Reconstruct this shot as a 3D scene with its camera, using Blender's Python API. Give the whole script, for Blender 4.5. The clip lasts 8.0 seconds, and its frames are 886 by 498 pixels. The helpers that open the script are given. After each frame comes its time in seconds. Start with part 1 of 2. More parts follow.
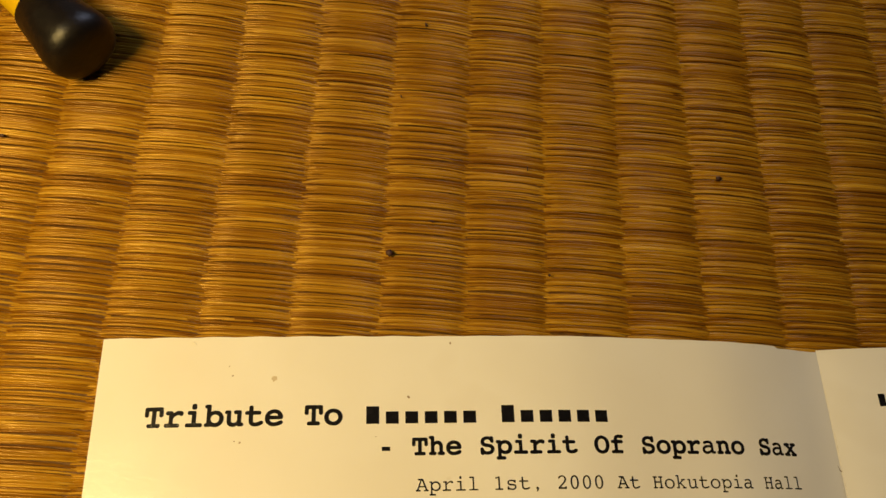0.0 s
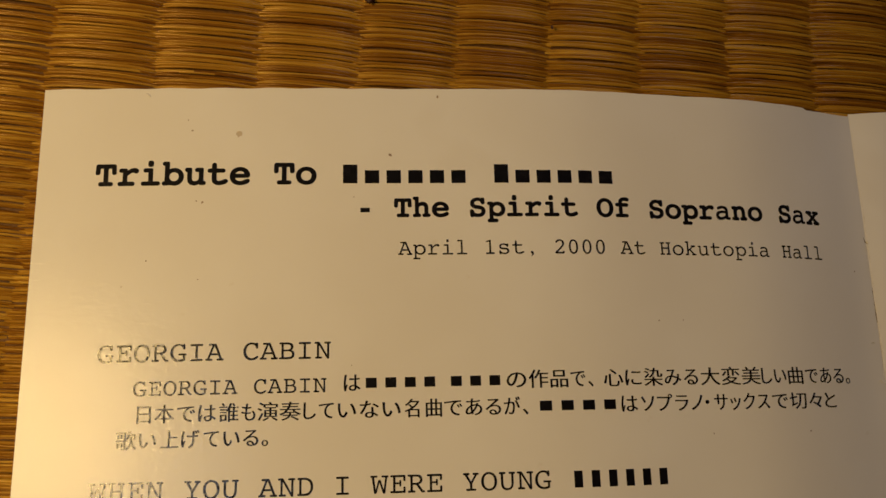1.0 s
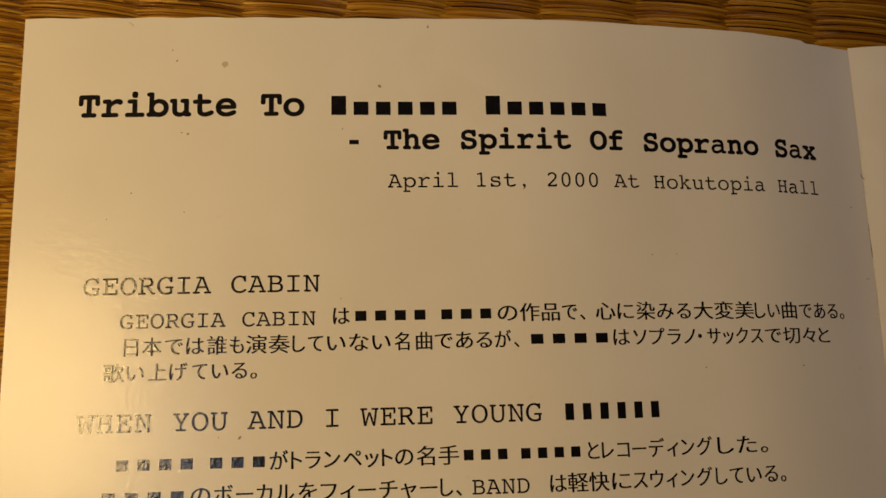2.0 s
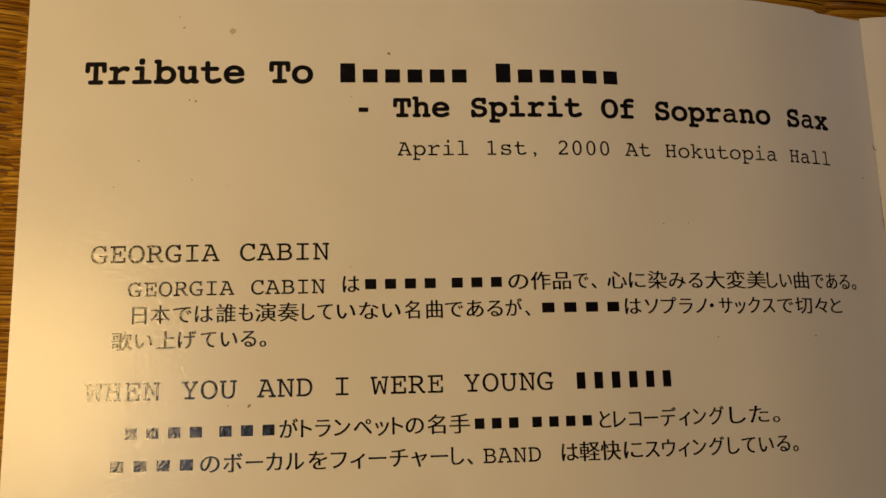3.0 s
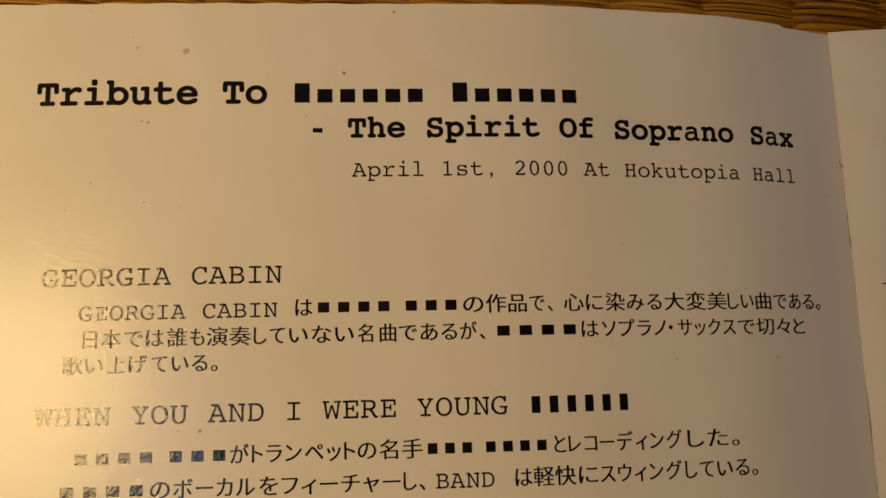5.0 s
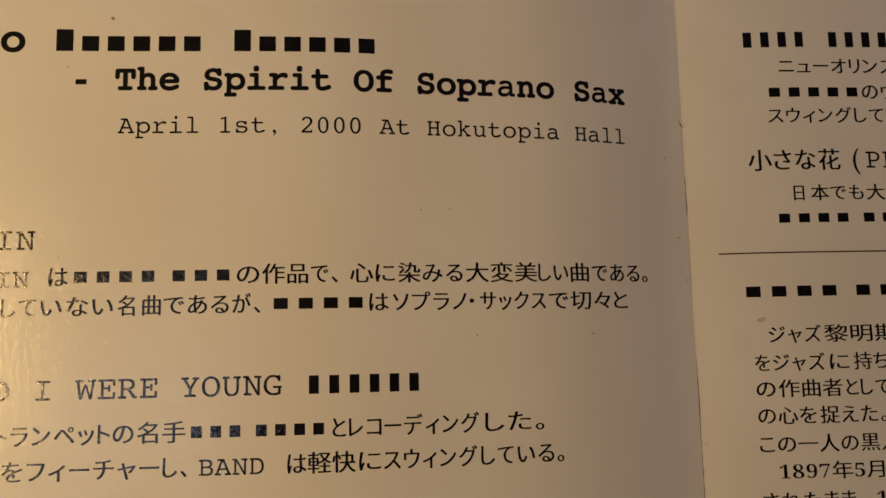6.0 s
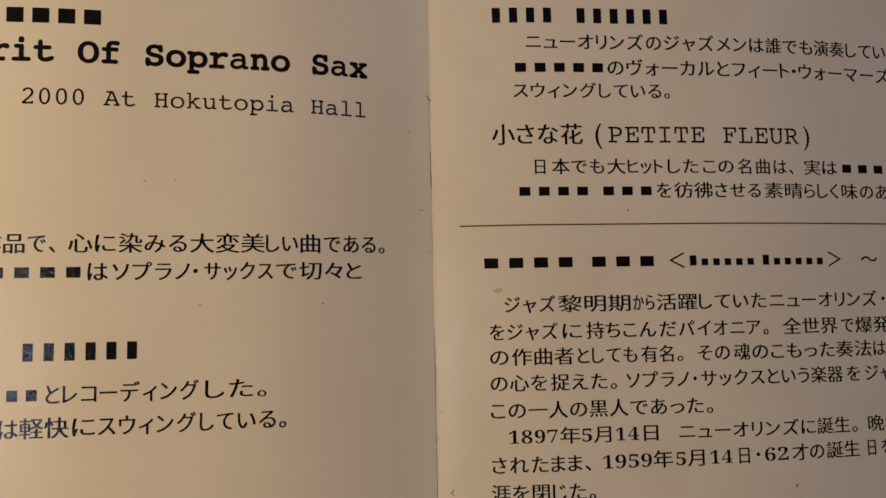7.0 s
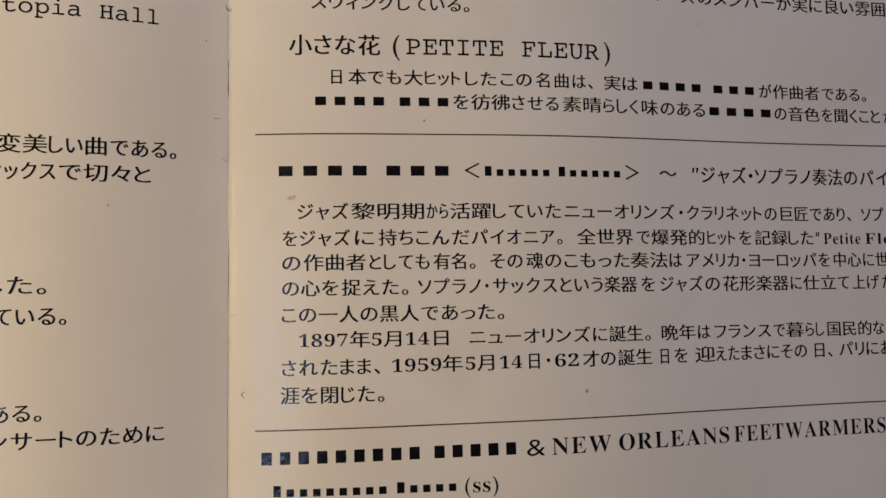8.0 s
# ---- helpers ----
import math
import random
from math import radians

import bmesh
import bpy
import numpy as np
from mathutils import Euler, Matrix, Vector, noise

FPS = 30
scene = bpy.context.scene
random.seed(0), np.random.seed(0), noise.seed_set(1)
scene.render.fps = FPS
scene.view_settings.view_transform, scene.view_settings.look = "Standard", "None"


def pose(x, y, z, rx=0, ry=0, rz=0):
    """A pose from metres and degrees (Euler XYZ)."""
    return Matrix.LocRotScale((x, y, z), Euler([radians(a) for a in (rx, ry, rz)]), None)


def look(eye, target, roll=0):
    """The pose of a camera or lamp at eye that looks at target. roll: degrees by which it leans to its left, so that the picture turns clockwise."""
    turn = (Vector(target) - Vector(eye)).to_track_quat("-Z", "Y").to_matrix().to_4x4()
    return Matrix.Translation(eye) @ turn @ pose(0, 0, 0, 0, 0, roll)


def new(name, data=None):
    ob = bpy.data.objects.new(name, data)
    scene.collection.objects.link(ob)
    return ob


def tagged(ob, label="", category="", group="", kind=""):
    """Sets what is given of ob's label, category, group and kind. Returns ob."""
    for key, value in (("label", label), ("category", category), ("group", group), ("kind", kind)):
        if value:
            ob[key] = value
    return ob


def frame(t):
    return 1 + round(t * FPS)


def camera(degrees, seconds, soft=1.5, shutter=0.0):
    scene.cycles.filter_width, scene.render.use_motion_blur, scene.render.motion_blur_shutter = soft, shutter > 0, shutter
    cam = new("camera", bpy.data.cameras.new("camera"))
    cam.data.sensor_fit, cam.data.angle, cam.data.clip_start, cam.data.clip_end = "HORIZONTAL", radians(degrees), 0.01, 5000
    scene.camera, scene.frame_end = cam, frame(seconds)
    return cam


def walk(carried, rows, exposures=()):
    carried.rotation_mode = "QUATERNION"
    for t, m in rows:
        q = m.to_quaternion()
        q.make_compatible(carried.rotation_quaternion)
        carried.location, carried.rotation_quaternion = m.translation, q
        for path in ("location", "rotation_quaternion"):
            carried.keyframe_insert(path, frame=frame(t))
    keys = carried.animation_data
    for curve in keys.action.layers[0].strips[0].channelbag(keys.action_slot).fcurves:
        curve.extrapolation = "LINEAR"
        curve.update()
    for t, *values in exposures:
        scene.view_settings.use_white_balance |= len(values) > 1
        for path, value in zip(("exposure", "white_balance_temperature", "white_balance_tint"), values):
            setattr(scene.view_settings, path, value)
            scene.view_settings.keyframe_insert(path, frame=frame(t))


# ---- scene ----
cam = camera(56.0, 8.0, soft=1.5)
PATH = [
    (0.0, -0.08501, -0.04011, 0.13171, 23.679, -7.717, -1.607),
    (0.2, -0.08305, -0.04186, 0.12607, 20.466, -7.188, -1.324),
    (0.3, -0.08201, -0.04282, 0.12334, 18.342, -7.203, -1.297),
    (0.5, -0.07934, -0.04496, 0.12113, 17.190, -7.197, -1.418),
    (0.7, -0.07930, -0.04625, 0.11811, 14.905, -7.331, -1.434),
    (1.0, -0.07990, -0.04793, 0.11441, 12.941, -7.249, -1.459),
    (1.2, -0.08001, -0.04878, 0.11352, 11.826, -7.098, -1.438),
    (1.5, -0.07948, -0.04984, 0.11329, 11.081, -7.312, -1.508),
    (1.7, -0.07879, -0.05108, 0.11216, 10.648, -7.351, -1.528),
    (2.8, -0.07855, -0.05226, 0.11226, 10.222, -7.299, -1.535),
    (3.0, -0.07997, -0.05476, 0.11053, 10.066, -7.399, -1.553),
    (3.2, -0.08025, -0.05413, 0.11112, 10.118, -7.410, -1.547),
    (3.5, -0.07955, -0.05352, 0.11049, 9.729, -7.420, -1.522),
    (4.0, -0.07952, -0.05319, 0.11138, 9.652, -7.470, -1.553),
    (4.2, -0.08006, -0.05444, 0.11153, 9.952, -7.481, -1.594),
    (5.3, -0.06764, -0.05025, 0.11008, 9.214, -6.758, -1.512),
    (5.5, -0.06293, -0.05146, 0.10738, 8.785, -6.944, -1.471),
    (5.7, -0.05605, -0.05149, 0.10410, 7.943, -6.688, -1.424),
    (6.0, -0.04588, -0.05079, 0.10451, 7.565, -7.045, -1.304),
    (6.2, -0.03899, -0.05177, 0.10417, 7.084, -7.531, -1.330),
    (6.5, -0.03131, -0.05211, 0.10634, 6.926, -7.725, -1.384),
    (6.7, -0.02710, -0.05280, 0.10824, 6.115, -8.008, -1.339),
    (6.8, -0.02359, -0.05314, 0.10949, 4.775, -7.563, -1.101),
    (7.0, -0.01532, -0.05163, 0.11064, 5.557, -8.524, -1.202),
    (7.2, -0.00974, -0.05373, 0.11100, 4.502, -8.725, -1.154),
    (7.5, -0.00162, -0.05756, 0.11497, 5.296, -9.218, -1.247),
    (7.7, 0.00273, -0.05913, 0.11326, 5.143, -9.637, -1.272),
    (7.8, 0.00514, -0.06052, 0.11443, 4.894, -9.326, -1.143),
    (8.0, 0.00988, -0.06310, 0.11541, 4.738, -9.505, -1.012),
]
EXPOSURES = [(0.0, 1.02, 6700, -2), (0.5, 0.45, 5950, 5), (1.0, 0.18, 6200, 11), (4.0, 0.12, 6350, 14), (5.5, 0.12, 6300, 16), (6.25, 0.34, 6200, 16), (7.0, 0.64, 5900, 16), (7.5, 0.95, 5600, 16), (8.0, 1.13, 5250, 14)]
walk(cam, [(t, pose(x, y, z, rx, ry, rz)) for t, x, y, z, rx, ry, rz in PATH], EXPOSURES)

# ---- light: a warm shaded lamp close by on one side, a white ceiling lamp, an added cool fill ----
world = bpy.data.worlds.new("world")
world.use_nodes = True
scene.world = world
world.node_tree.nodes["Background"].inputs[0].default_value = (0.62, 0.66, 0.9, 1)
world.node_tree.nodes["Background"].inputs[1].default_value = 0.010


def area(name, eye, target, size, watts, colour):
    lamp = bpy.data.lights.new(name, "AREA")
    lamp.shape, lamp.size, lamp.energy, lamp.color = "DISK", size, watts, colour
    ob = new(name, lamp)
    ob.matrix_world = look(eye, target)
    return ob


area("reading_lamp_light", (-0.244, -0.046, 0.22), (-0.212, -0.046, 0.0), 0.10, 0.50, (1.0, 0.66, 0.24))
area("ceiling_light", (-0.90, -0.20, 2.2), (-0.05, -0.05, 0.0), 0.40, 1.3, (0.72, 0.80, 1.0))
# cool fill added beyond the top edge, its source unseen
area("cool_fill_light", (0.12, 0.52, 0.42), (0.0, -0.02, 0.0), 0.3, 0.50, (0.66, 0.70, 1.0))


# ---- materials ----
def material(name, rough=0.5, spec=0.5):
    m = bpy.data.materials.new(name)
    m.use_nodes = True
    b = m.node_tree.nodes["Principled BSDF"]
    b.inputs["Roughness"].default_value = rough
    b.inputs["Specular IOR Level"].default_value = spec
    return m, m.node_tree, b


def node(tree, kind, **values):
    n = tree.nodes.new(kind)
    for key, value in values.items():
        n.inputs[key.replace("_", " ")].default_value = value
    return n


def ramp(tree, source, stops):
    r = tree.nodes.new("ShaderNodeValToRGB")
    while len(r.color_ramp.elements) < len(stops):
        r.color_ramp.elements.new(0.5)
    for e, (at, colour) in zip(r.color_ramp.elements, stops):
        e.position, e.color = at, (*colour, 1)
    tree.links.new(source, r.inputs[0])
    return r.outputs[0]


def mapped(tree, scale):
    c = tree.nodes.new("ShaderNodeTexCoord")
    m = tree.nodes.new("ShaderNodeMapping")
    m.inputs["Scale"].default_value = scale
    tree.links.new(c.outputs["Object"], m.inputs["Vector"])
    return m.outputs["Vector"]


def noise_of(tree, scale, vector, detail=4.0):
    n = node(tree, "ShaderNodeTexNoise", Scale=scale, Detail=detail)
    tree.links.new(vector, n.inputs["Vector"])
    return n.outputs["Fac"]


def mixed(tree, factor, a, b, how="MIX"):
    m = tree.nodes.new("ShaderNodeMix")
    m.data_type, m.blend_type = "RGBA", how
    for value, socket in ((factor, m.inputs["Factor"]), (a, m.inputs["A"]), (b, m.inputs["B"])):
        if isinstance(value, (int, float)):
            socket.default_value = value
        elif isinstance(value, tuple):
            socket.default_value = (*value, 1)
        else:
            tree.links.new(value, socket)
    return m.outputs["Result"]


def bump(tree, bsdf, height, strength, distance):
    n = node(tree, "ShaderNodeBump", Strength=strength, Distance=distance)
    tree.links.new(height, n.inputs["Height"])
    tree.links.new(n.outputs["Normal"], bsdf.inputs["Normal"])


def gloss_coat(tree, b, v, index):
    """A clear glossy coat with a fine pebbled grain that shows only where it mirrors a lamp."""
    grain = mixed(tree, 0.3, noise_of(tree, 1500, v, 3), noise_of(tree, 4200, v, 1))
    n = node(tree, "ShaderNodeBump", Strength=0.75, Distance=0.0001)
    tree.links.new(grain, n.inputs["Height"])
    tree.links.new(n.outputs["Normal"], b.inputs["Coat Normal"])
    b.inputs["Coat Weight"].default_value = 1.0
    b.inputs["Coat Roughness"].default_value = 0.11
    b.inputs["Coat IOR"].default_value = index


def paper_material():
    m, tree, b = material("coated_paper", 0.5, 0.08)
    v = mapped(tree, (1, 1, 1))
    age = ramp(tree, noise_of(tree, 38, v, 3), [(0.35, (0.80, 0.765, 0.69)), (0.62, (0.84, 0.815, 0.755)), (0.8, (0.76, 0.715, 0.63))])
    dust = ramp(tree, noise_of(tree, 420, v, 2), [(0.74, (1, 1, 1)), (0.84, (0.9, 0.87, 0.82))])
    tree.links.new(mixed(tree, 0.8, age, dust, "MULTIPLY"), b.inputs["Base Color"])
    rough = tree.nodes.new("ShaderNodeMapRange")
    rough.inputs["To Min"].default_value, rough.inputs["To Max"].default_value = 0.42, 0.56
    tree.links.new(noise_of(tree, 60, v), rough.inputs["Value"])
    tree.links.new(rough.outputs[0], b.inputs["Roughness"])
    gloss_coat(tree, b, v, 1.33)
    return m


def ink_material(name, colour):
    m, tree, b = material(name, 0.5, 0.08)
    v = mapped(tree, (1, 1, 1))
    wear = ramp(tree, noise_of(tree, 900, v, 3), [(0.45, colour), (0.75, tuple(c * 1.6 + 0.003 for c in colour))])
    tree.links.new(wear, b.inputs["Base Color"])
    gloss_coat(tree, b, v, 1.5)
    return m


def straw_material(name, per_object):
    m, tree, b = material(name, 0.28, 0.45)
    b.inputs["Specular Tint"].default_value = (1.0, 0.72, 0.32, 1)
    if per_object:
        pick = tree.nodes.new("ShaderNodeObjectInfo").outputs["Random"]
    else:
        pick = tree.nodes.new("ShaderNodeNewGeometry").outputs["Random Per Island"]
    tone = ramp(tree, pick, [(0.0, (0.20, 0.078, 0.005)), (0.3, (0.33, 0.155, 0.011)), (0.65, (0.43, 0.225, 0.018)), (1.0, (0.58, 0.34, 0.042))])
    v = mapped(tree, (60, 3000, 3000))
    fibre = ramp(tree, noise_of(tree, 1.0, v, 5), [(0.3, (0.66, 0.58, 0.48)), (0.65, (1.0, 1.0, 1.0))])
    blotch = ramp(tree, noise_of(tree, 90, mapped(tree, (1, 1, 1)), 3), [(0.35, (0.72, 0.66, 0.58)), (0.62, (1.0, 1.0, 1.0))])
    tree.links.new(mixed(tree, 0.8, mixed(tree, 0.85, tone, fibre, "MULTIPLY"), blotch, "MULTIPLY"), b.inputs["Base Color"])
    bump(tree, b, noise_of(tree, 1.0, v, 5), 0.5, 0.00012)
    return m


def plain_material(name, colour, rough=0.6, grain=30, vary=0.12):
    m, tree, b = material(name, rough)
    lo = tuple(max(0, c * (1 - vary)) for c in colour)
    hi = tuple(min(1, c * (1 + vary)) for c in colour)
    f = noise_of(tree, grain, mapped(tree, (1, 1, 1)))
    tree.links.new(ramp(tree, f, [(0.3, lo), (0.7, hi)]), b.inputs["Base Color"])
    bump(tree, b, f, 0.1, 0.001)
    return m


PAPER = paper_material()
INK = ink_material("black_ink", (0.004, 0.0035, 0.005))
RULE_INK = ink_material("brown_rule_ink", (0.05, 0.028, 0.015))
STAIN = ink_material("brown_stain", (0.60, 0.52, 0.40))
# dark colour of nick and chip, and of shade painted into the fold
MARK_SHADE = ink_material("dark_mark_shade", (0.17, 0.12, 0.08))
SPECK = ink_material("speck_dirt", (0.30, 0.225, 0.16))
RAW_PAPER = plain_material("raw_paper_fibre", (0.80, 0.76, 0.68), 0.8, 2500, 0.1)
STRAW = straw_material("rush_straw", True)
STRAW_REST = straw_material("rush_straw_weave", False)
MAT_BASE = plain_material("rush_mat_base", (0.13, 0.055, 0.008), 0.7, 900, 0.4)
PLASTER = plain_material("sand_plaster", (0.55, 0.50, 0.40), 0.9, 40)
BOARD = plain_material("ceiling_board", (0.45, 0.36, 0.26), 0.7, 12)
CRUMB = plain_material("dark_crumb", (0.045, 0.012, 0.008), 0.6, 2500, 0.5)
BLACK_PLASTIC = plain_material("black_plastic", (0.006, 0.004, 0.004), 0.4, 800, 0.3)
YELLOW_PLASTIC = plain_material("yellow_plastic", (0.75, 0.50, 0.02), 0.3, 300, 0.06)


# ---- building helpers ----
def linked(name, verts, faces, mat, parent=None, smooth=False):
    me = bpy.data.meshes.new(name)
    me.from_pydata(verts, [], faces)
    me.materials.append(mat)
    if smooth:
        me.polygons.foreach_set("use_smooth", [True] * len(me.polygons))
    me.update()
    ob = new(name, me)
    ob.parent = parent
    return ob


def part(name, bm, mat, parent, label=""):
    me = bpy.data.meshes.new(name)
    bm.to_mesh(me)
    bm.free()
    me.materials.append(mat)
    ob = new(name, me)
    ob.parent = parent
    return tagged(ob, label)


def slab(name, x0, x1, y0, y1, z0, z1, mat):
    bm = bmesh.new()
    bmesh.ops.create_cube(bm, size=1, matrix=Matrix.Translation(((x0 + x1) / 2, (y0 + y1) / 2, (z0 + z1) / 2)) @ Matrix.Diagonal((x1 - x0, y1 - y0, z1 - z0, 1)))
    return tagged(part(name, bm, mat, None), kind="structure")


# ---- the room ----
floor = slab("floor", -2, 2, -2, 2, -0.05, -0.0012, MAT_BASE)
tagged(floor, "woven rush tatami mat with golden brown straws", "tatami mat")
slab("wall_north", -2.1, 2.1, 2.0, 2.1, -0.05, 2.5, PLASTER)
slab("wall_south", -2.1, 2.1, -2.1, -2.0, -0.05, 2.5, PLASTER)
slab("wall_west", -2.1, -2.0, -2.0, 2.0, -0.05, 2.5, PLASTER)
slab("wall_east", 2.0, 2.1, -2.0, 2.0, -0.05, 2.5, PLASTER)
slab("ceiling", -2.1, 2.1, -2.1, 2.1, 2.5, 2.6, BOARD)


# ---- the booklet: two curved pages that meet in a fold at x = 0 ----
class Profile:
    """A smooth height over x through a few knots."""

    def __init__(self, knots):
        self.x, self.z = np.array(knots).T
        n, h = len(self.x), np.diff(self.x)
        a, b = np.eye(n), np.zeros((n, n))
        for i in range(1, n - 1):
            a[i, i - 1:i + 2] = h[i - 1], 2 * (h[i - 1] + h[i]), h[i]
            b[i, i - 1:i + 2] = 6 / h[i - 1], -6 / h[i - 1] - 6 / h[i], 6 / h[i]
        self.m = np.linalg.solve(a, b @ self.z)

    def __call__(self, x):
        k, z, m = self.x, self.z, self.m
        x = np.clip(x, k[0], k[-1])
        i = np.clip(np.searchsorted(k, x) - 1, 0, len(k) - 2)
        h = k[i + 1] - k[i]
        a, b = (k[i + 1] - x) / h, (x - k[i]) / h
        return a * z[i] + b * z[i + 1] + ((a ** 3 - a) * m[i] + (b ** 3 - b) * m[i + 1]) * h * h / 6


LEFT = Profile([(-0.120, 0.00173), (-0.105, 0.00320), (-0.085, 0.00470), (-0.065, 0.00582), (-0.045, 0.00664), (-0.030, 0.00568), (-0.020, 0.00496), (-0.012, 0.00346), (-0.006, 0.00194), (-0.002, 0.00090), (0.000, 0.00050)])
RIGHT = Profile([(0.000, 0.00050), (0.003, 0.00125), (0.007, 0.00200), (0.012, 0.00272), (0.025, 0.00355), (0.040, 0.00423), (0.055, 0.00384), (0.070, 0.00254), (0.085, 0.00173), (0.120, 0.00142)])
EDGE = -0.11940
HIGH = 0.120
xs = np.concatenate([np.linspace(EDGE, 0, 300), np.linspace(0, 0.1195, 300)[1:]])
zs = np.where(xs <= 0, LEFT(xs), RIGHT(xs))
us = np.concatenate([[0], np.cumsum(np.hypot(np.diff(xs), np.diff(zs)))])
us -= us[299]


def on_page(u, v, lift=0.0):
    """The place of a point printed u along the paper from the fold and v up from its top edge."""
    u = np.asarray(u, float)
    x, z = np.interp(u, us, xs), np.interp(u, us, zs)
    d = 0.0004
    dx = np.interp(u + d, us, xs) - np.interp(u - d, us, xs)
    dz = np.interp(u + d, us, zs) - np.interp(u - d, us, zs)
    n = np.hypot(dx, dz)
    return np.stack([x - dz / n * lift, np.broadcast_to(v, u.shape), z + dx / n * lift], -1)


booklet = tagged(new("booklet"), "open booklet of glossy cream paper with black print on tatami", "booklet")


def page(name, u0, u1, drop, top, bottom, label):
    """A sheet of paper with thickness; top(u) gives the line of its upper edge."""
    cols = np.linspace(u0, u1, 170)
    rows = np.linspace(0, 1, 40)
    verts, faces = [], []
    for side in (0, 1):
        for r in rows:
            v = np.array([top(u) for u in cols]) * (1 - r) + bottom * r
            verts += on_page(cols, v, -drop - 0.00012 * side).tolist()
    n, k = len(cols), len(cols) * len(rows)
    for j in range(len(rows) - 1):
        for i in range(n - 1):
            a = j * n + i
            faces.append((a, a + n, a + n + 1, a + 1))
            faces.append((k + a, k + a + 1, k + a + n + 1, k + a + n))
    last = (len(rows) - 1) * n
    walls = [(i + 1, i, k + i, k + i + 1) for i in range(n - 1)]
    walls += [(last + i, last + i + 1, k + last + i + 1, k + last + i) for i in range(n - 1)]
    walls += [(j * n, j * n + n, k + j * n + n, k + j * n) for j in range(len(rows) - 1)]
    walls += [(j * n + 2 * n - 1, j * n + n - 1, k + j * n + n - 1, k + j * n + 2 * n - 1) for j in range(len(rows) - 1)]
    for wall in walls:
        base = len(verts)
        verts += [verts[i] for i in wall]
        faces.append((base, base + 1, base + 2, base + 3))
    ob = linked(name, verts, faces, PAPER, booklet, True)
    me = ob.data
    me.polygons.foreach_set("use_smooth", [abs(p.normal.z) > 0.4 for p in me.polygons])
    return tagged(ob, label)


def nicked(u):
    return (-0.00035 if u > -0.0087 else 0.0) + 0.00006 * math.sin(u * 900) * (1 if u < -0.07 else 0.4)


left_page = page("page", float(us[0]), -0.00001, 0.0, nicked, -HIGH, "cream left page with a typed title and paragraphs")
right_page = page("page", 0.00001, float(us[-1]), 0.0, lambda u: 0.0, -HIGH, "cream right page with ruled lines and dense text")
page("under_page", float(us[0]) + 0.0006, -0.0006, 0.00035, lambda u: -0.0005, -HIGH - 0.0002, "")
page("under_page", 0.0006, float(us[-1]) - 0.0006, 0.00035, lambda u: -0.0005, -HIGH - 0.0002, "")

# ---- print ----
GLYPHS = {}


def glyph(ch, weight=0.0):
    """Outline faces of a character of the built-in font, as 2D points and faces."""
    key = (ch, weight)
    if key not in GLYPHS:
        curve = bpy.data.curves.new("glyph", "FONT")
        curve.body, curve.resolution_u, curve.offset = ch, 3, weight
        ob = bpy.data.objects.new("glyph", curve)
        me = ob.to_mesh()
        pts = np.array([v.co[:2] for v in me.vertices]).reshape(-1, 2)
        GLYPHS[key] = pts, [tuple(p.vertices) for p in me.polygons]
        ob.to_mesh_clear()
        bpy.data.objects.remove(ob)
        bpy.data.curves.remove(curve)
    return GLYPHS[key]


def shifted(ch, upper, lower, digit):
    if "A" <= ch <= "Z":
        return chr(upper + ord(ch) - 65)
    if "a" <= ch <= "z":
        return chr(lower + ord(ch) - 97)
    if "0" <= ch <= "9":
        return chr(digit + ord(ch) - 48)
    return ch


def typewriter(ch):
    return shifted(ch, 0x1D670, 0x1D68A, 0x1D7F6)


def roman(ch):
    return shifted(ch, 0x1D400, 0x1D41A, 0x1D7CE)


class Line:
    """One printed line, gathered as flat points in page coordinates and laid on the paper."""

    def __init__(self, slope=0.0):
        self.pts, self.faces, self.slope = [], [], slope

    def put(self, pts, faces, u, v, sx, sy):
        base = len(self.pts)
        self.pts += [(u + x * sx, v + y * sy) for x, y in pts]
        self.faces += [tuple(base + i for i in f) for f in faces]

    def bar(self, u0, u1, v0, v1):
        n = max(1, int((u1 - u0) / 0.0008))
        base = len(self.pts)
        for i in range(n + 1):
            u = u0 + (u1 - u0) * i / n
            self.pts += [(u, v0), (u, v1)]
        self.faces += [(base + 2 * i, base + 2 * i + 2, base + 2 * i + 3, base + 2 * i + 1) for i in range(n)]

    def lay(self, parent, name="printed_line", mat=None):
        flat = np.array(self.pts)
        flat[:, 1] += self.slope * flat[:, 0]
        return linked(name, on_page(flat[:, 0], flat[:, 1], 0.00003).tolist(), self.faces, mat or INK, parent)


MM = 0.001


def typed(line, text, u0, pitch, v, cap=0.95, weight=0.0):
    """Evenly spaced typewriter letters; _ and = stand for a small and a tall letter set as a plain bar."""
    ref, _ = glyph(typewriter("H"))
    high = ref[:, 1].max()
    span = 0.5 * (ref[:, 0].max() + ref[:, 0].min()) * 2
    sx, sy = pitch / span, pitch * cap / high
    i = 0
    while i < len(text):
        if text[i] in "_=":
            side = 0.17 if weight else 0.26
            line.bar(u0 + (i + side) * pitch, u0 + (i + 1 - side) * pitch, v, v + pitch * cap * (0.66 if text[i] == "_" else 0.95))
        elif text[i] != " ":
            pts, faces = glyph(typewriter(text[i]), BOLD_A if weight and text[i] == "a" else weight)
            mid = (pts[:, 0].max() + pts[:, 0].min()) / 2
            wide = text[i] in "-,()"
            line.put(pts - (mid, 0), faces, u0 + (i + 0.5) * pitch, v, sy if wide else sx, sy)
        i += 1


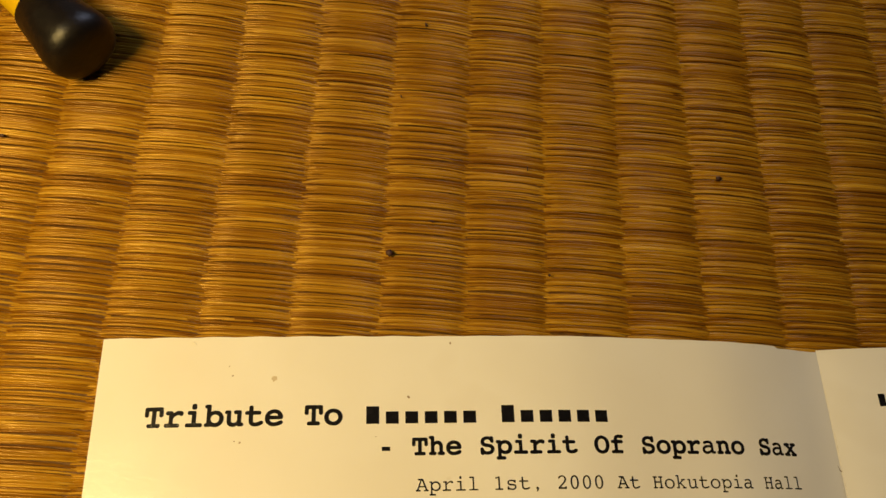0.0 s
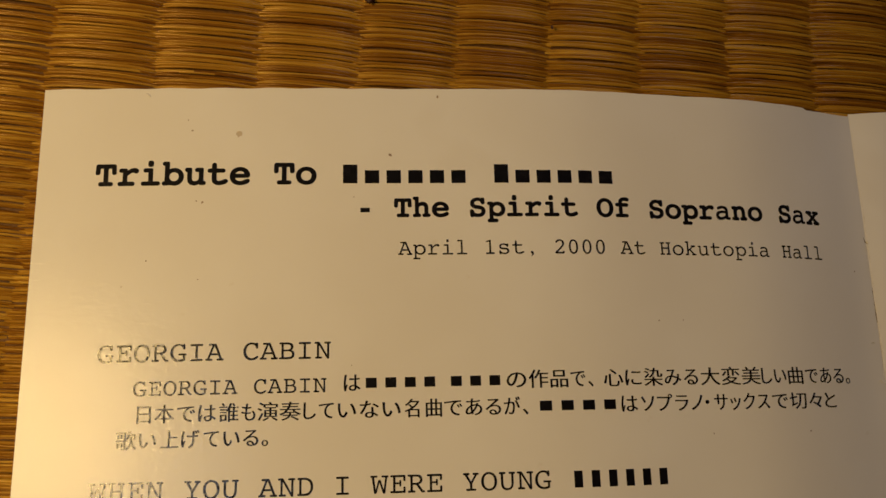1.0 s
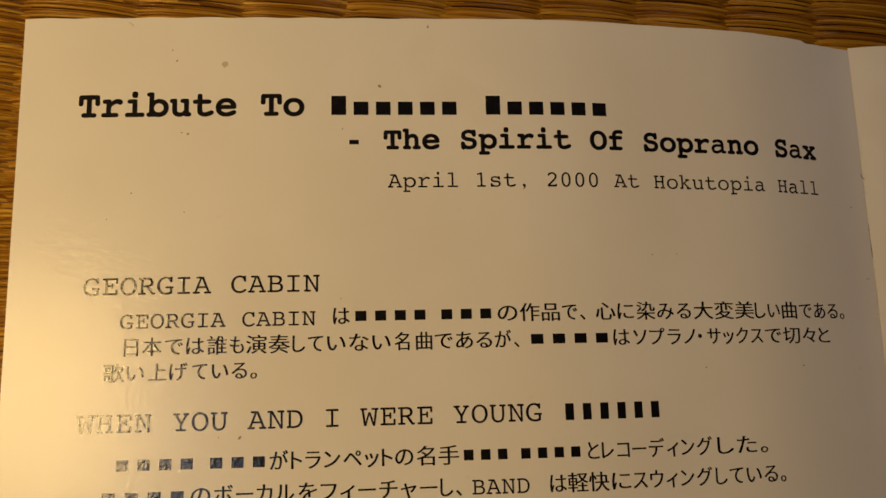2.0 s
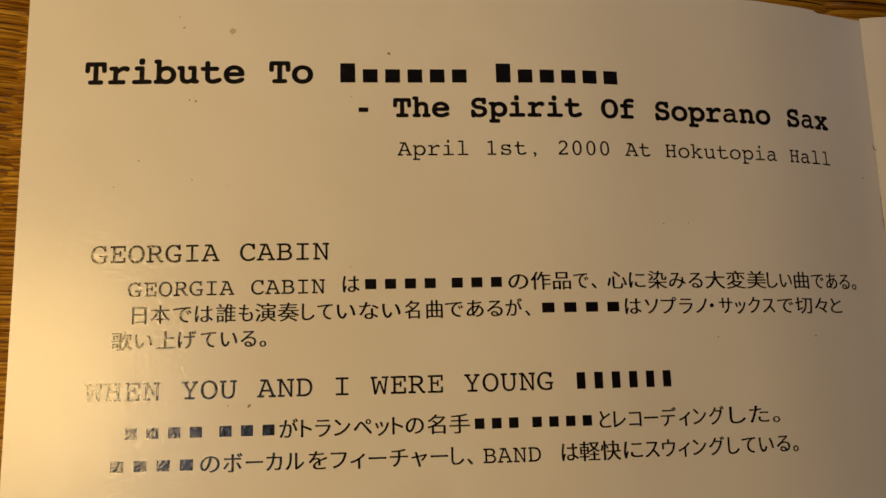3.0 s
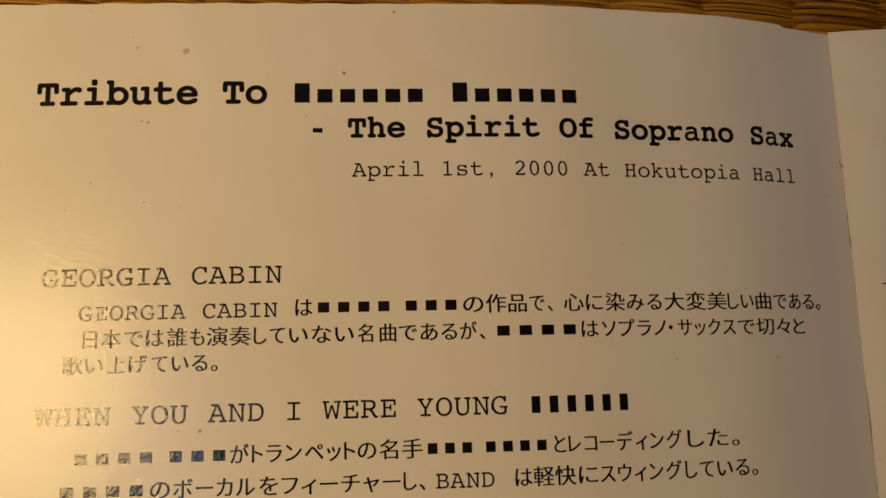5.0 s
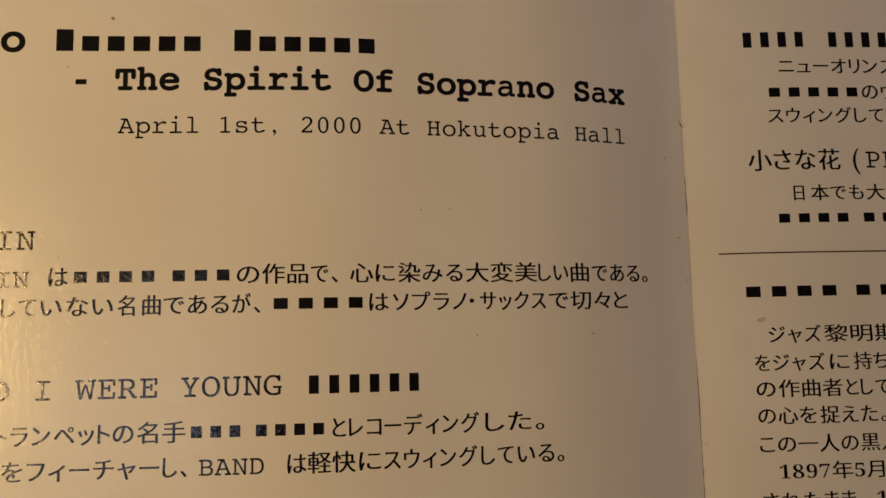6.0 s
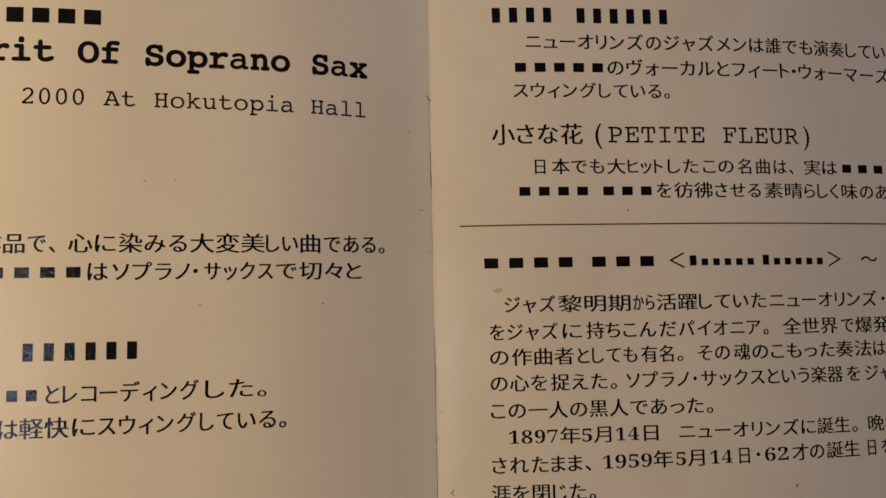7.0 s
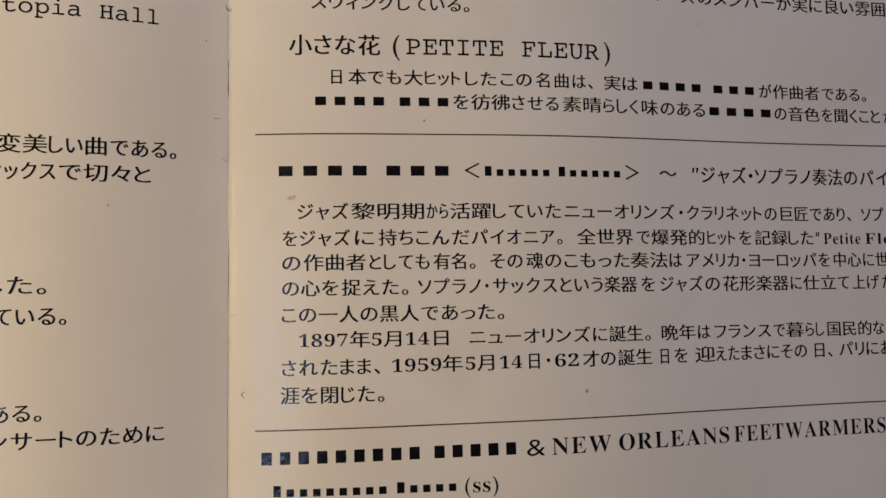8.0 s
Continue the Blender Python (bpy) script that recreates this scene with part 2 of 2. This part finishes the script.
def advance(ch):
    """How wide a character of a proportionally set line is, in ems, and the space before its outline."""
    if ch in "_=":
        return 0.86, 0
    if ch == " ":
        return 0.32, 0
    if ch == "\u3000":
        return 0.9, 0
    pts, _ = glyph(roman(ch), PRINT)
    lo, hi = pts[:, 0].min(), pts[:, 0].max()
    if ord(ch) >= 0x4E00:
        return 1.0, 0.0
    gap = 0.05 if ord(ch) < 0x2000 else 0.09
    if ch in "、。":
        return hi - lo + 0.30, lo - gap
    return hi - lo + 2 * gap, lo - gap


def set_line(line, text, u0, u1, v, em):
    """Proportional setting, stretched to reach from u0 to u1; _ and = become plain bars."""
    total = sum(advance(c)[0] for c in text)
    sx = (u1 - u0) / total
    u, i = u0, 0
    while i < len(text):
        if text[i] in "_=":
            w = advance("_")[0] * sx
            line.bar(u + 0.22 * w, u + 0.78 * w, v + 0.10 * em, v + (0.44 if text[i] == "_" else 0.60) * em)
            u, i = u + w, i + 1
            continue
        w, before = advance(text[i])
        if text[i] not in " \u3000":
            latin = ord(text[i]) < 0x2000
            pts, faces = glyph(roman(text[i]), THIN if latin else PRINT)
            line.put(pts, faces, u - before * sx, v, sx, em)
            if not latin:
                line.put(pts, faces, u - before * sx + 0.03 * em, v, sx, em)
        u, i = u + w * sx, i + 1


def typed_line(parent, text, u0, u1, v, cap=0.95, weight=0.0):
    line = Line()
    typed(line, text, u0 * MM, (u1 - u0) * MM / len(text), v * MM, cap, weight)
    return line.lay(parent)


def text_line(parent, runs, v, em, first=None, slope=0.0):
    """A line of runs (text, from, to); first: typed words in front of it, as (text, from, to)."""
    line = Line(slope)
    if first:
        typed(line, first[0], first[1] * MM, (first[2] - first[1]) * MM / len(first[0]), v * MM)
    for text, u0, u1 in runs:
        set_line(line, text, (u0 - 0.06 * em) * MM, (u1 + 0.06 * em) * MM, (v + 0.06 * em) * MM, em * MM)
    return line.lay(parent)


PRINT, THIN, BOLD, BOLD_A = 0.0, -0.004, 0.028, 0.014
L, R = left_page, right_page
typed_line(L, "Tribute To =_____ =_____", -112.6, -41.4, -13.85, weight=BOLD)
typed_line(L, "- The Spirit Of Soprano Sax", -77.75, -8.8, -18.55, weight=BOLD)
typed_line(L, "April 1st, 2000 At Hokutopia Hall", -72.1, -8.9, -23.9)
typed_line(L, "GEORGIA CABIN", -110.8, -80.9, -37.55)
text_line(L, [("は", -79.4, -77.2), ("==== ===", -76.9, -58.6), ("の", -58.3, -55.5), ("作品", -55.2, -50.0), ("で、", -49.7, -46.3), ("心に", -45.1, -39.8), ("染", -39.4, -36.9), ("みる", -36.6, -31.6), ("大変美", -31.2, -22.4), ("しい", -22.2, -18.2), ("曲", -18.0, -15.3), ("である。", -15.0, -6.5)], -41.85, 2.6, ("GEORGIA CABIN", -106.05, -81.45))
text_line(L, [("日本", -105.6, -100.8), ("では", -100.4, -95.4), ("誰", -95.0, -92.7), ("も", -92.3, -90.5), ("演奏", -90.2, -84.9), ("して", -84.5, -80.6), ("いない", -80.2, -72.0), ("名", -71.5, -69.5), ("曲", -68.9, -66.7), ("である", -66.5, -59.0), ("が、", -58.7, -55.2), ("====", -54.4, -43.2), ("は", -43.0, -40.6), ("ソプラノ", -40.2, -31.2), ("・", -30.9, -30.3), ("サックス", -29.6, -21.3), ("で", -21.0, -18.3), ("切々と", -18.0, -9.9)], -45.25, 2.55)
text_line(L, [("歌い", -107.7, -102.7), ("上げ", -102.2, -97.4), ("て", -96.9, -95.0), ("いる。", -94.5, -88.5)], -48.4, 2.5)
typed_line(L, "WHEN YOU AND I WERE YOUNG ======", -110.75, -36.6, -54.6)
text_line(L, [("==== ===", -106.1, -87.3), ("が", -87.2, -84.9), ("トランペット", -84.6, -72.0), ("の", -71.8, -69.4), ("名手", -69.0, -63.8), ("=== ====", -63.4, -47.9), ("とレ", -47.3, -43.8), ("コーディング", -43.4, -30.1), ("した。", -29.5, -21.6)], -59.6, 2.6)
text_line(L, [("====", -107.7, -97.0), ("の", -96.7, -94.2), ("ボーカル", -93.9, -84.1), ("を", -83.7, -81.3), ("フィーチャー", -81.0, -66.5), ("し、", -66.2, -63.2), ("は", -52.4, -50.2), ("軽快", -50.0, -44.8), ("に", -44.4, -41.7), ("スウィング", -41.5, -30.4), ("して", -30.0, -26.0), ("いる。", -25.6, -19.4)], -63.45, 2.6)
typed_line(L, "BAND", -62.3, -54.8, -63.35)
text_line(L, [("===", -60.0, -51.8), ("と", -51.5, -48.2), ("===", -47.9, -41.9), ("の名演奏がある。", -41.7, -22.0)], -75.2, 2.5)
text_line(L, [("この日のコンサートのために", -41.3, -8.0)], -78.55, 2.5)

typed_line(R, "==== ======", 8.15, 34.0, -10.25)
text_line(R, [("ニューオリンズのジャズメンは誰でも演奏しているスタンダードナンバーで、", 13.2, 99.0)], -14.0, 2.5)
text_line(R, [("=====", 11.3, 24.4), ("のヴォーカルとフィート・ウォーマーズのメンバーが", 24.5, 84.2), ("実に良い雰囲気で", 84.4, 106.0)], -17.6, 2.55)
text_line(R, [("スウィングしている。", 11.3, 33.6)], -20.8, 2.4)
text_line(R, [("小さな花", 8.4, 20.6)], -27.2, 3.15)
typed_line(R, "(PETITE FLEUR)", 21.8, 54.5, -27.0)
text_line(R, [("日", 13.8, 15.6), ("本", 16.4, 18.7), ("でも", 18.9, 23.6), ("大", 24.0, 26.5), ("ヒット", 26.8, 31.8), ("した", 32.4, 36.9), ("この", 37.4, 42.0), ("名", 42.6, 44.7), ("曲", 45.2, 47.4), ("は、", 47.9, 51.3), ("実は", 52.7, 58.0), ("==== ===", 58.4, 77.5), ("が", 77.9, 80.1), ("作曲者", 80.3, 88.1), ("である。", 88.5, 96.5)], -31.3, 2.35)
text_line(R, [("==== ===", 11.4, 30.5), ("を", 30.7, 32.9), ("彷彿", 33.3, 38.7), ("させる", 39.0, 45.8), ("素晴", 46.4, 52.1), ("らしく", 52.4, 57.9), ("味", 58.4, 61.0), ("のある", 61.4, 68.8), ("====", 69.0, 80.2), ("の", 80.3, 82.4), ("音色", 82.7, 87.9), ("を", 88.3, 90.2), ("聞", 90.5, 92.8), ("くこと", 93.1, 98.4), ("が", 98.9, 101.0)], -34.65, 2.4)
text_line(R, [("==== ===", 6.3, 30.5), ("＜", 32.0, 34.3), ("=_____ =_____", 34.8, 54.9), ("＞", 55.4, 57.7), ("〜", 60.8, 63.7), ("″", 66.1, 67.3), ("ジャズ・ソプラノ奏法のパイオニア", 67.6, 107.0)], -44.4, 2.75)
text_line(R, [("ジャズ", 9.3, 16.2), ("黎明期", 16.6, 26.5), ("から", 26.8, 29.7), ("活躍", 30.1, 35.7), ("していた", 35.9, 45.7), ("ニューオリンズ", 46.1, 63.1), ("・", 63.8, 64.4), ("クラリネット", 65.0, 77.4), ("の", 77.8, 79.9), ("巨匠", 80.3, 85.1), ("であり、", 85.4, 92.7), ("ソプ", 94.1, 98.0)], -49.9, 2.45)
text_line(R, [("をジャズ", 7.3, 16.4), ("に", 16.9, 19.7), ("持", 20.3, 22.6), ("ちこんだ", 22.8, 32.7), ("パイオニア。", 32.9, 46.1), ("全世界", 48.0, 56.3), ("で", 56.9, 59.0), ("爆発的", 59.3, 67.8), ("ヒット", 68.2, 72.8), ("を", 73.4, 75.5), ("記録", 76.1, 81.4), ("した", 81.6, 85.8), ("″", 86.3, 86.8), ("Petite", 87.6, 93.8), ("Fleur", 94.6, 102.5)], -53.5, 2.45)
text_line(R, [("の", 7.2, 9.8), ("作曲者", 10.2, 18.4), ("としても", 18.9, 27.1), ("有名。", 27.7, 33.7), ("その", 35.4, 40.0), ("魂", 40.6, 42.8), ("のこもった", 43.1, 55.7), ("奏法", 55.9, 61.6), ("は", 61.9, 64.0), ("アメリカ", 64.7, 73.3), ("・", 73.8, 74.3), ("ヨーロッパ", 74.9, 86.2), ("を", 86.5, 88.4), ("中心", 89.0, 93.6), ("に", 94.0, 95.9), ("世", 96.2, 98.3)], -56.8, 2.45)
text_line(R, [("の心を", 7.2, 14.8), ("捉えた。", 15.3, 24.5), ("ソプラノ", 25.4, 34.1), ("・", 34.7, 35.1), ("サックス", 35.7, 44.8), ("という", 45.2, 51.5), ("楽器", 51.8, 56.6), ("を", 57.3, 59.6), ("ジャズ", 60.3, 67.2), ("の", 67.5, 70.0), ("花形楽器", 70.5, 81.2), ("に", 81.6, 83.5), ("仕立", 83.8, 89.2), ("て", 89.5, 91.5), ("上げ", 92.1, 96.6), ("た", 97.0, 99.0)], -60.2, 2.45)
text_line(R, [("この一人の黒人であった。", 7.15, 37.6)], -63.75, 2.45)
text_line(R, [("1897年5月14日", 9.5, 29.8), ("ニューオリンズに誕生。", 32.3, 58.9), ("晩年", 60.2, 65.6), ("は", 66.0, 68.1), ("フランス", 68.7, 78.0), ("で", 78.4, 80.3), ("暮", 80.5, 83.4), ("らし", 83.7, 86.8), ("国民的", 87.3, 94.8), ("な", 95.0, 97.0)], -67.1, 2.4)
text_line(R, [("されたまま、", 7.15, 20.6), ("1959", 21.8, 28.5), ("年", 28.7, 31.3), ("5月", 31.8, 36.0), ("14", 36.5, 39.6), ("日", 40.3, 42.2), ("・", 43.0, 43.5), ("62", 44.2, 47.7), ("才", 48.3, 50.6), ("の", 50.8, 53.1), ("誕生", 53.5, 58.6), ("日", 59.8, 61.4), ("を", 62.1, 64.3), ("迎", 65.5, 68.6), ("えた", 68.8, 72.6), ("まさに", 72.9, 79.2), ("その", 79.4, 83.8), ("日、", 84.8, 88.3), ("パリにお", 89.1, 98.4)], -70.85, 2.45, slope=0.0075)
text_line(R, [("涯を閉じた。", 7.1, 21.1)], -74.4, 2.5)
text_line(R, [("========= =====", 4.2, 38.8), ("&", 39.9, 42.6), ("NEW", 43.5, 52.0), ("ORLEANS", 53.2, 70.4), ("FEETWARMERS", 71.3, 96.2)], -82.9, 3.3, slope=0.011)
text_line(R, [("=________ =____", 5.9, 30.4), ("(ss)", 31.4, 35.9)], -86.9, 2.9)
for v, u1, slope in ((-38.2, 108.0, 0.0), (-77.9, 108.0, 0.0088)):
    rule = Line(slope)
    rule.bar(3.7 * MM, u1 * MM, (v - 0.09) * MM, (v + 0.09) * MM)
    rule.lay(R, "printed_rule", RULE_INK)


# ---- wear: specks, a smudge, worn fold and torn flakes; painted shade and highlights at the fold ----
def blot(parent, name, u, v, size, mat, seed, stretch=1.0):
    rng = random.Random(seed)
    line = Line()
    turn = rng.uniform(0, math.pi)
    ring = []
    for i in range(11):
        a = math.tau * i / 11
        r = size / 2 * rng.uniform(0.6, 1.15)
        x, y = r * math.cos(a) * stretch, r * math.sin(a)
        ring.append(((u + x * math.cos(turn) - y * math.sin(turn)) * MM, (v + x * math.sin(turn) + y * math.cos(turn)) * MM))
    line.pts = ring
    line.faces = [tuple(range(11))]
    return line.lay(parent, name, mat)


SPECKS = [(-73.0, -9.8, 0.5), (-78.0, -15.8, 0.2), (-99.0, -16.2, 0.25), (-98.2, -16.4, 0.4), (-108.2, -27.7, 0.2), (-105.2, -24.3, 0.22), (-98.4, -26.9, 0.2), (-93.4, -55.5, 0.25),
          (-36.6, -33.1, 0.25), (-33.0, -33.0, 0.22), (-78.3, -38.5, 0.18), (-30.0, -48.3, 0.25), (-66.3, -1.2, 0.4), (-100.5, -4.7, 0.22), (-99.9, -6.2, 0.3), (-15.1, -48.3, 0.3), (-3.0, -25.3, 0.3)]
for k, (u, v, size) in enumerate(SPECKS):
    blot(L, "speck", u, v, size * 0.8, SPECK, k, 1.4)
for k, (u, v, size) in enumerate([(26.7, -36.3, 0.25), (48.7, -73.8, 0.4)]):
    blot(R, "speck", u, v, size, SPECK, 40 + k, 1.5)
blot(L, "smudge", -93.6, -6.7, 1.0, STAIN, 70)
blot(L, "smudge", -90.8, -55.6, 0.35, SPECK, 71, 1.9)
blot(R, "smudge", 8.6, -46.9, 0.7, STAIN, 72, 1.8)


def flake_glint(parent, u, v, radius, start, sweep, width=0.13, rise=0.16):
    """A tiny torn curl of paper standing off the sheet along an arc; one imitates a glint."""
    flat, lift = [], []
    for i in range(9):
        a = radians(start + sweep * i / 8)
        w = width * math.sin(math.pi * (i + 0.6) / 9.2)
        for r, h in ((radius - w / 2, 0.02), (radius + w / 2, rise)):
            flat.append(((u + r * math.cos(a)) * MM, (v + r * math.sin(a)) * MM))
            lift.append(h * MM)
    places = [on_page(p[0], p[1], h).tolist() for p, h in zip(flat, lift)]
    faces = [(2 * i, 2 * i + 2, 2 * i + 3, 2 * i + 1) for i in range(8)]
    return linked("paper_flake_glint", places, faces, RAW_PAPER, parent)


flake_glint(L, -1.5, -36.6, 0.7, 60, 70)
flake_glint(L, -0.5, -41.2, 0.45, 190, 130)
flake_glint(L, -2.6, -59.0, 0.4, 20, 70, 0.08, 0.06)
flake_glint(R, 0.5, -63.1, 0.6, 30, 90, 0.14, 0.12)
flake_glint(R, 0.3, -61.6, 0.4, -60, 70, 0.12, 0.1)
flake_glint(L, -0.3, -20.9, 0.5, 10, 50, 0.2, 0.12)
# nothing torn here: the curl imitates the bright glint of a dented edge
flake_glint(L, -106.6, -1.6, 0.9, 20, 60, -0.25, 0.12)


def crease(parent, name, v0, v1, width, mat, seed, u=0.0):
    """Wear, shade and highlight painted as wavering lines along the fold, thinning and swelling."""
    line = Line()
    n = int((v0 - v1) / 0.4)
    for i in range(n + 1):
        v = v0 + (v1 - v0) * i / n
        mid = u + 0.07 * noise.noise(Vector((v * 0.22, seed, 0)))
        swell = 0.5 + 0.9 * noise.noise(Vector((v * 0.13, seed, 5))) + 0.5 * noise.noise(Vector((v * 0.9, seed, 9)))
        half = width / 2 * max(0.06, min(1.0, swell)) * min(1.0, 0.1 + 8 * min(i, n - i) / n)
        line.pts += [((mid - half) * MM, v * MM), ((mid + half) * MM, v * MM)]
    line.faces = [(2 * i + 1, 2 * i, 2 * i + 2, 2 * i + 3) for i in range(n)]
    return line.lay(parent, name, mat)


# raw fibre of the worn fold, its pale strips also painting the ridge's highlights
crease(R, "worn_fold_highlight", -0.5, -119, 0.30, RAW_PAPER, 3, 0.2)
crease(L, "worn_fold_highlight", -20.9, -27.0, 0.45, RAW_PAPER, 8, -0.25)
crease(L, "worn_fold_highlight", -37.5, -44.0, 0.35, RAW_PAPER, 11, -0.2)
# thin dark lines in the cracked fold, painting the shade that lies there
crease(L, "fold_crack_shade", -27.5, -33.0, 0.16, MARK_SHADE, 12, -0.05)
crease(R, "fold_crack_shade", -50, -90, 0.12, MARK_SHADE, 4, 0.03)
crease(R, "fold_crack_shade", -24, -42, 0.06, STAIN, 5, 0.03)
nick = Line()
nick.pts = [((-0.25 + x) * MM, (-20.7 + y) * MM) for x, y in ((-0.25, 0.9), (0.12, 0.1), (0.55, -0.25), (0.15, -0.12), (-0.05, 0.05))]
nick.faces = [(4, 3, 1, 0), (3, 2, 1)]
nick.lay(L, "fold_nick", MARK_SHADE)
chip = Line()
chip.pts = [((1.75 + x) * MM, (-73.07 + y) * MM) for x, y in ((0.0, 0.0), (0.45, 0.42), (0.52, 0.34), (0.14, 0.0), (0.50, -0.40), (0.42, -0.46))]
chip.faces = [(0, 3, 2, 1), (0, 5, 4, 3)]
chip.lay(R, "torn_chip", MARK_SHADE)


# ---- crumbs on the mat ----
def crumb(x, y, length, width, turn, seed):
    rng = random.Random(seed)
    bm = bmesh.new()
    bmesh.ops.create_icosphere(bm, subdivisions=2, radius=1.0)
    for v in bm.verts:
        v.co *= 0.75 + 0.5 * noise.noise(v.co * 1.3 + Vector((seed * 3.1, 0, 0))) + 0.1 * rng.random()
        v.co.x *= length / 2
        v.co.y *= width / 2
        v.co.z *= min(length, width) * 0.4
    me = bpy.data.meshes.new("crumb")
    bm.to_mesh(me)
    bm.free()
    me.materials.append(CRUMB)
    ob = new("crumb", me)
    ob.matrix_world = pose(x * MM, y * MM, 0.0003, 0, 0, turn)
    for p in me.polygons:
        p.use_smooth = True
    return tagged(ob, "tiny dark brown crumb lying on the tatami straw", "crumb", "crumbs on the tatami")


for k, spot in enumerate([(-74.9, 16.6, 1.7, 1.3, 110), (-12.2, 33.8, 1.5, 1.2, 10), (-49.4, 34.2, 0.3, 1.3, 0), (-67.6, 65.5, 0.5, 1.3, 5), (-67.4, 22.8, 1.5, 0.5, -10), (-46.9, 13.1, 0.5, 0.8, 20), (-141.0, 36.3, 1.4, 0.8, -20), (-72.6, 48.5, 0.4, 0.9, 10)]):
    crumb(spot[0], spot[1], spot[2] * MM, spot[3] * MM, spot[4], k)


# ---- a capped marker on the mat, only its end in view ----
def turned(rings, steps=32):
    """A body of revolution about z from (radius, height) rings."""
    bm = bmesh.new()
    loops = [[bm.verts.new((r * math.cos(a * math.tau / steps), r * math.sin(a * math.tau / steps), z)) for a in range(steps)] for r, z in rings]
    for a, b in zip(loops, loops[1:]):
        for i in range(steps):
            bm.faces.new((a[i], a[(i + 1) % steps], b[(i + 1) % steps], b[i]))
    bm.faces.new(loops[0][::-1])
    bm.faces.new(loops[-1])
    for f in bm.faces:
        f.smooth = True
    return bm


marker = tagged(new("marker_pen"), "yellow marker pen with a flared glossy black cap, lying on tatami", "pen")
part("cap", turned([(0.0025, 0.0), (0.0048, 0.0004), (0.0060, 0.0013), (0.0066, 0.0028), (0.0066, 0.0042), (0.0058, 0.0090), (0.0051, 0.0135), (0.0046, 0.0138)]), BLACK_PLASTIC, marker, "flared glossy black cap")
part("barrel", turned([(0.0040, 0.0132), (0.0044, 0.0140), (0.0048, 0.05), (0.0048, 0.10), (0.0036, 0.112), (0.002, 0.113)]), YELLOW_PLASTIC, marker, "yellow plastic barrel")
marker.matrix_world = pose(-0.1267, 0.0491, 0.0066, -90, 0, 45)

# ---- the straws of the mat ----
RIB, SLOT, LEAN = 0.0145, 0.00031, -3.3


def straw_shape(seed):
    """One arched straw across a rib: half-round, its ends dipping under the binding cords."""
    rng = random.Random(seed)
    wide, bow = SLOT * rng.uniform(0.50, 0.95), rng.uniform(-1, 1) * 0.0002
    tall, over = rng.uniform(0.9, 1.15), rng.uniform(0.0, 0.0011)
    along, across = 8, 3
    verts, faces = [], []
    for i in range(along + 1):
        s = i / along
        x = -over + s * (RIB + 2 * over)
        t = 2 * s - 1
        z = -0.0009 * abs(t) ** 2.6 * tall
        w = wide * (1.0 - 0.25 * t ** 4)
        for j in range(across + 1):
            a = math.pi * j / across
            verts.append((x, bow * (1 - t * t) - w * math.cos(a), z - 0.00022 + 0.00022 * math.sin(a)))
    k = across + 1
    for i in range(along):
        for j in range(across):
            a = i * k + j
            faces.append((a, a + k, a + k + 1, a + 1))
    return verts, faces


SHAPES = [straw_shape(s) for s in range(24)]
straw_meshes = []
for verts, faces in SHAPES:
    me = bpy.data.meshes.new("straw")
    me.from_pydata(verts, [], faces)
    me.polygons.foreach_set("use_smooth", [True] * len(me.polygons))
    me.materials.append(STRAW)
    straw_meshes.append(me)

rng = random.Random(5)
spin = pose(0, 0, 0, 0, 0, LEAN)
flat = [(np.array(verts), np.array(faces)) for verts, faces in SHAPES]
rest_verts, rest_faces, single, base = [], [], 0, 0
for rib in range(-13, 6):
    for slot in range(-320, 330):
        kind = rng.randrange(len(SHAPES))
        place = spin @ pose(-0.0043 + rib * RIB + rng.uniform(-1, 1) * 0.0004, slot * SLOT + rng.uniform(-1, 1) * 0.0002, rng.uniform(-0.00025, 0.0), 0, 0, rng.uniform(-1.2, 1.2))
        at = place.translation
        if -0.115 < at.x < -0.035 and 0.0 < at.y < 0.022 and single < 300:
            ob = new("straw", straw_meshes[kind])
            ob.parent = floor
            ob.matrix_basis = place
            single += 1
            continue
        verts, faces = flat[kind]
        m = np.array(place)
        rest_verts.append(verts @ m[:3, :3].T + m[:3, 3])
        rest_faces.append(faces + base)
        base += len(verts)
rest_verts, rest_faces = np.concatenate(rest_verts).tolist(), np.concatenate(rest_faces).tolist()
weave = linked("straw_weave", rest_verts, rest_faces, STRAW_REST, None, True)
tagged(weave, "woven golden brown rush straws of the tatami", "straw", kind="stuff")
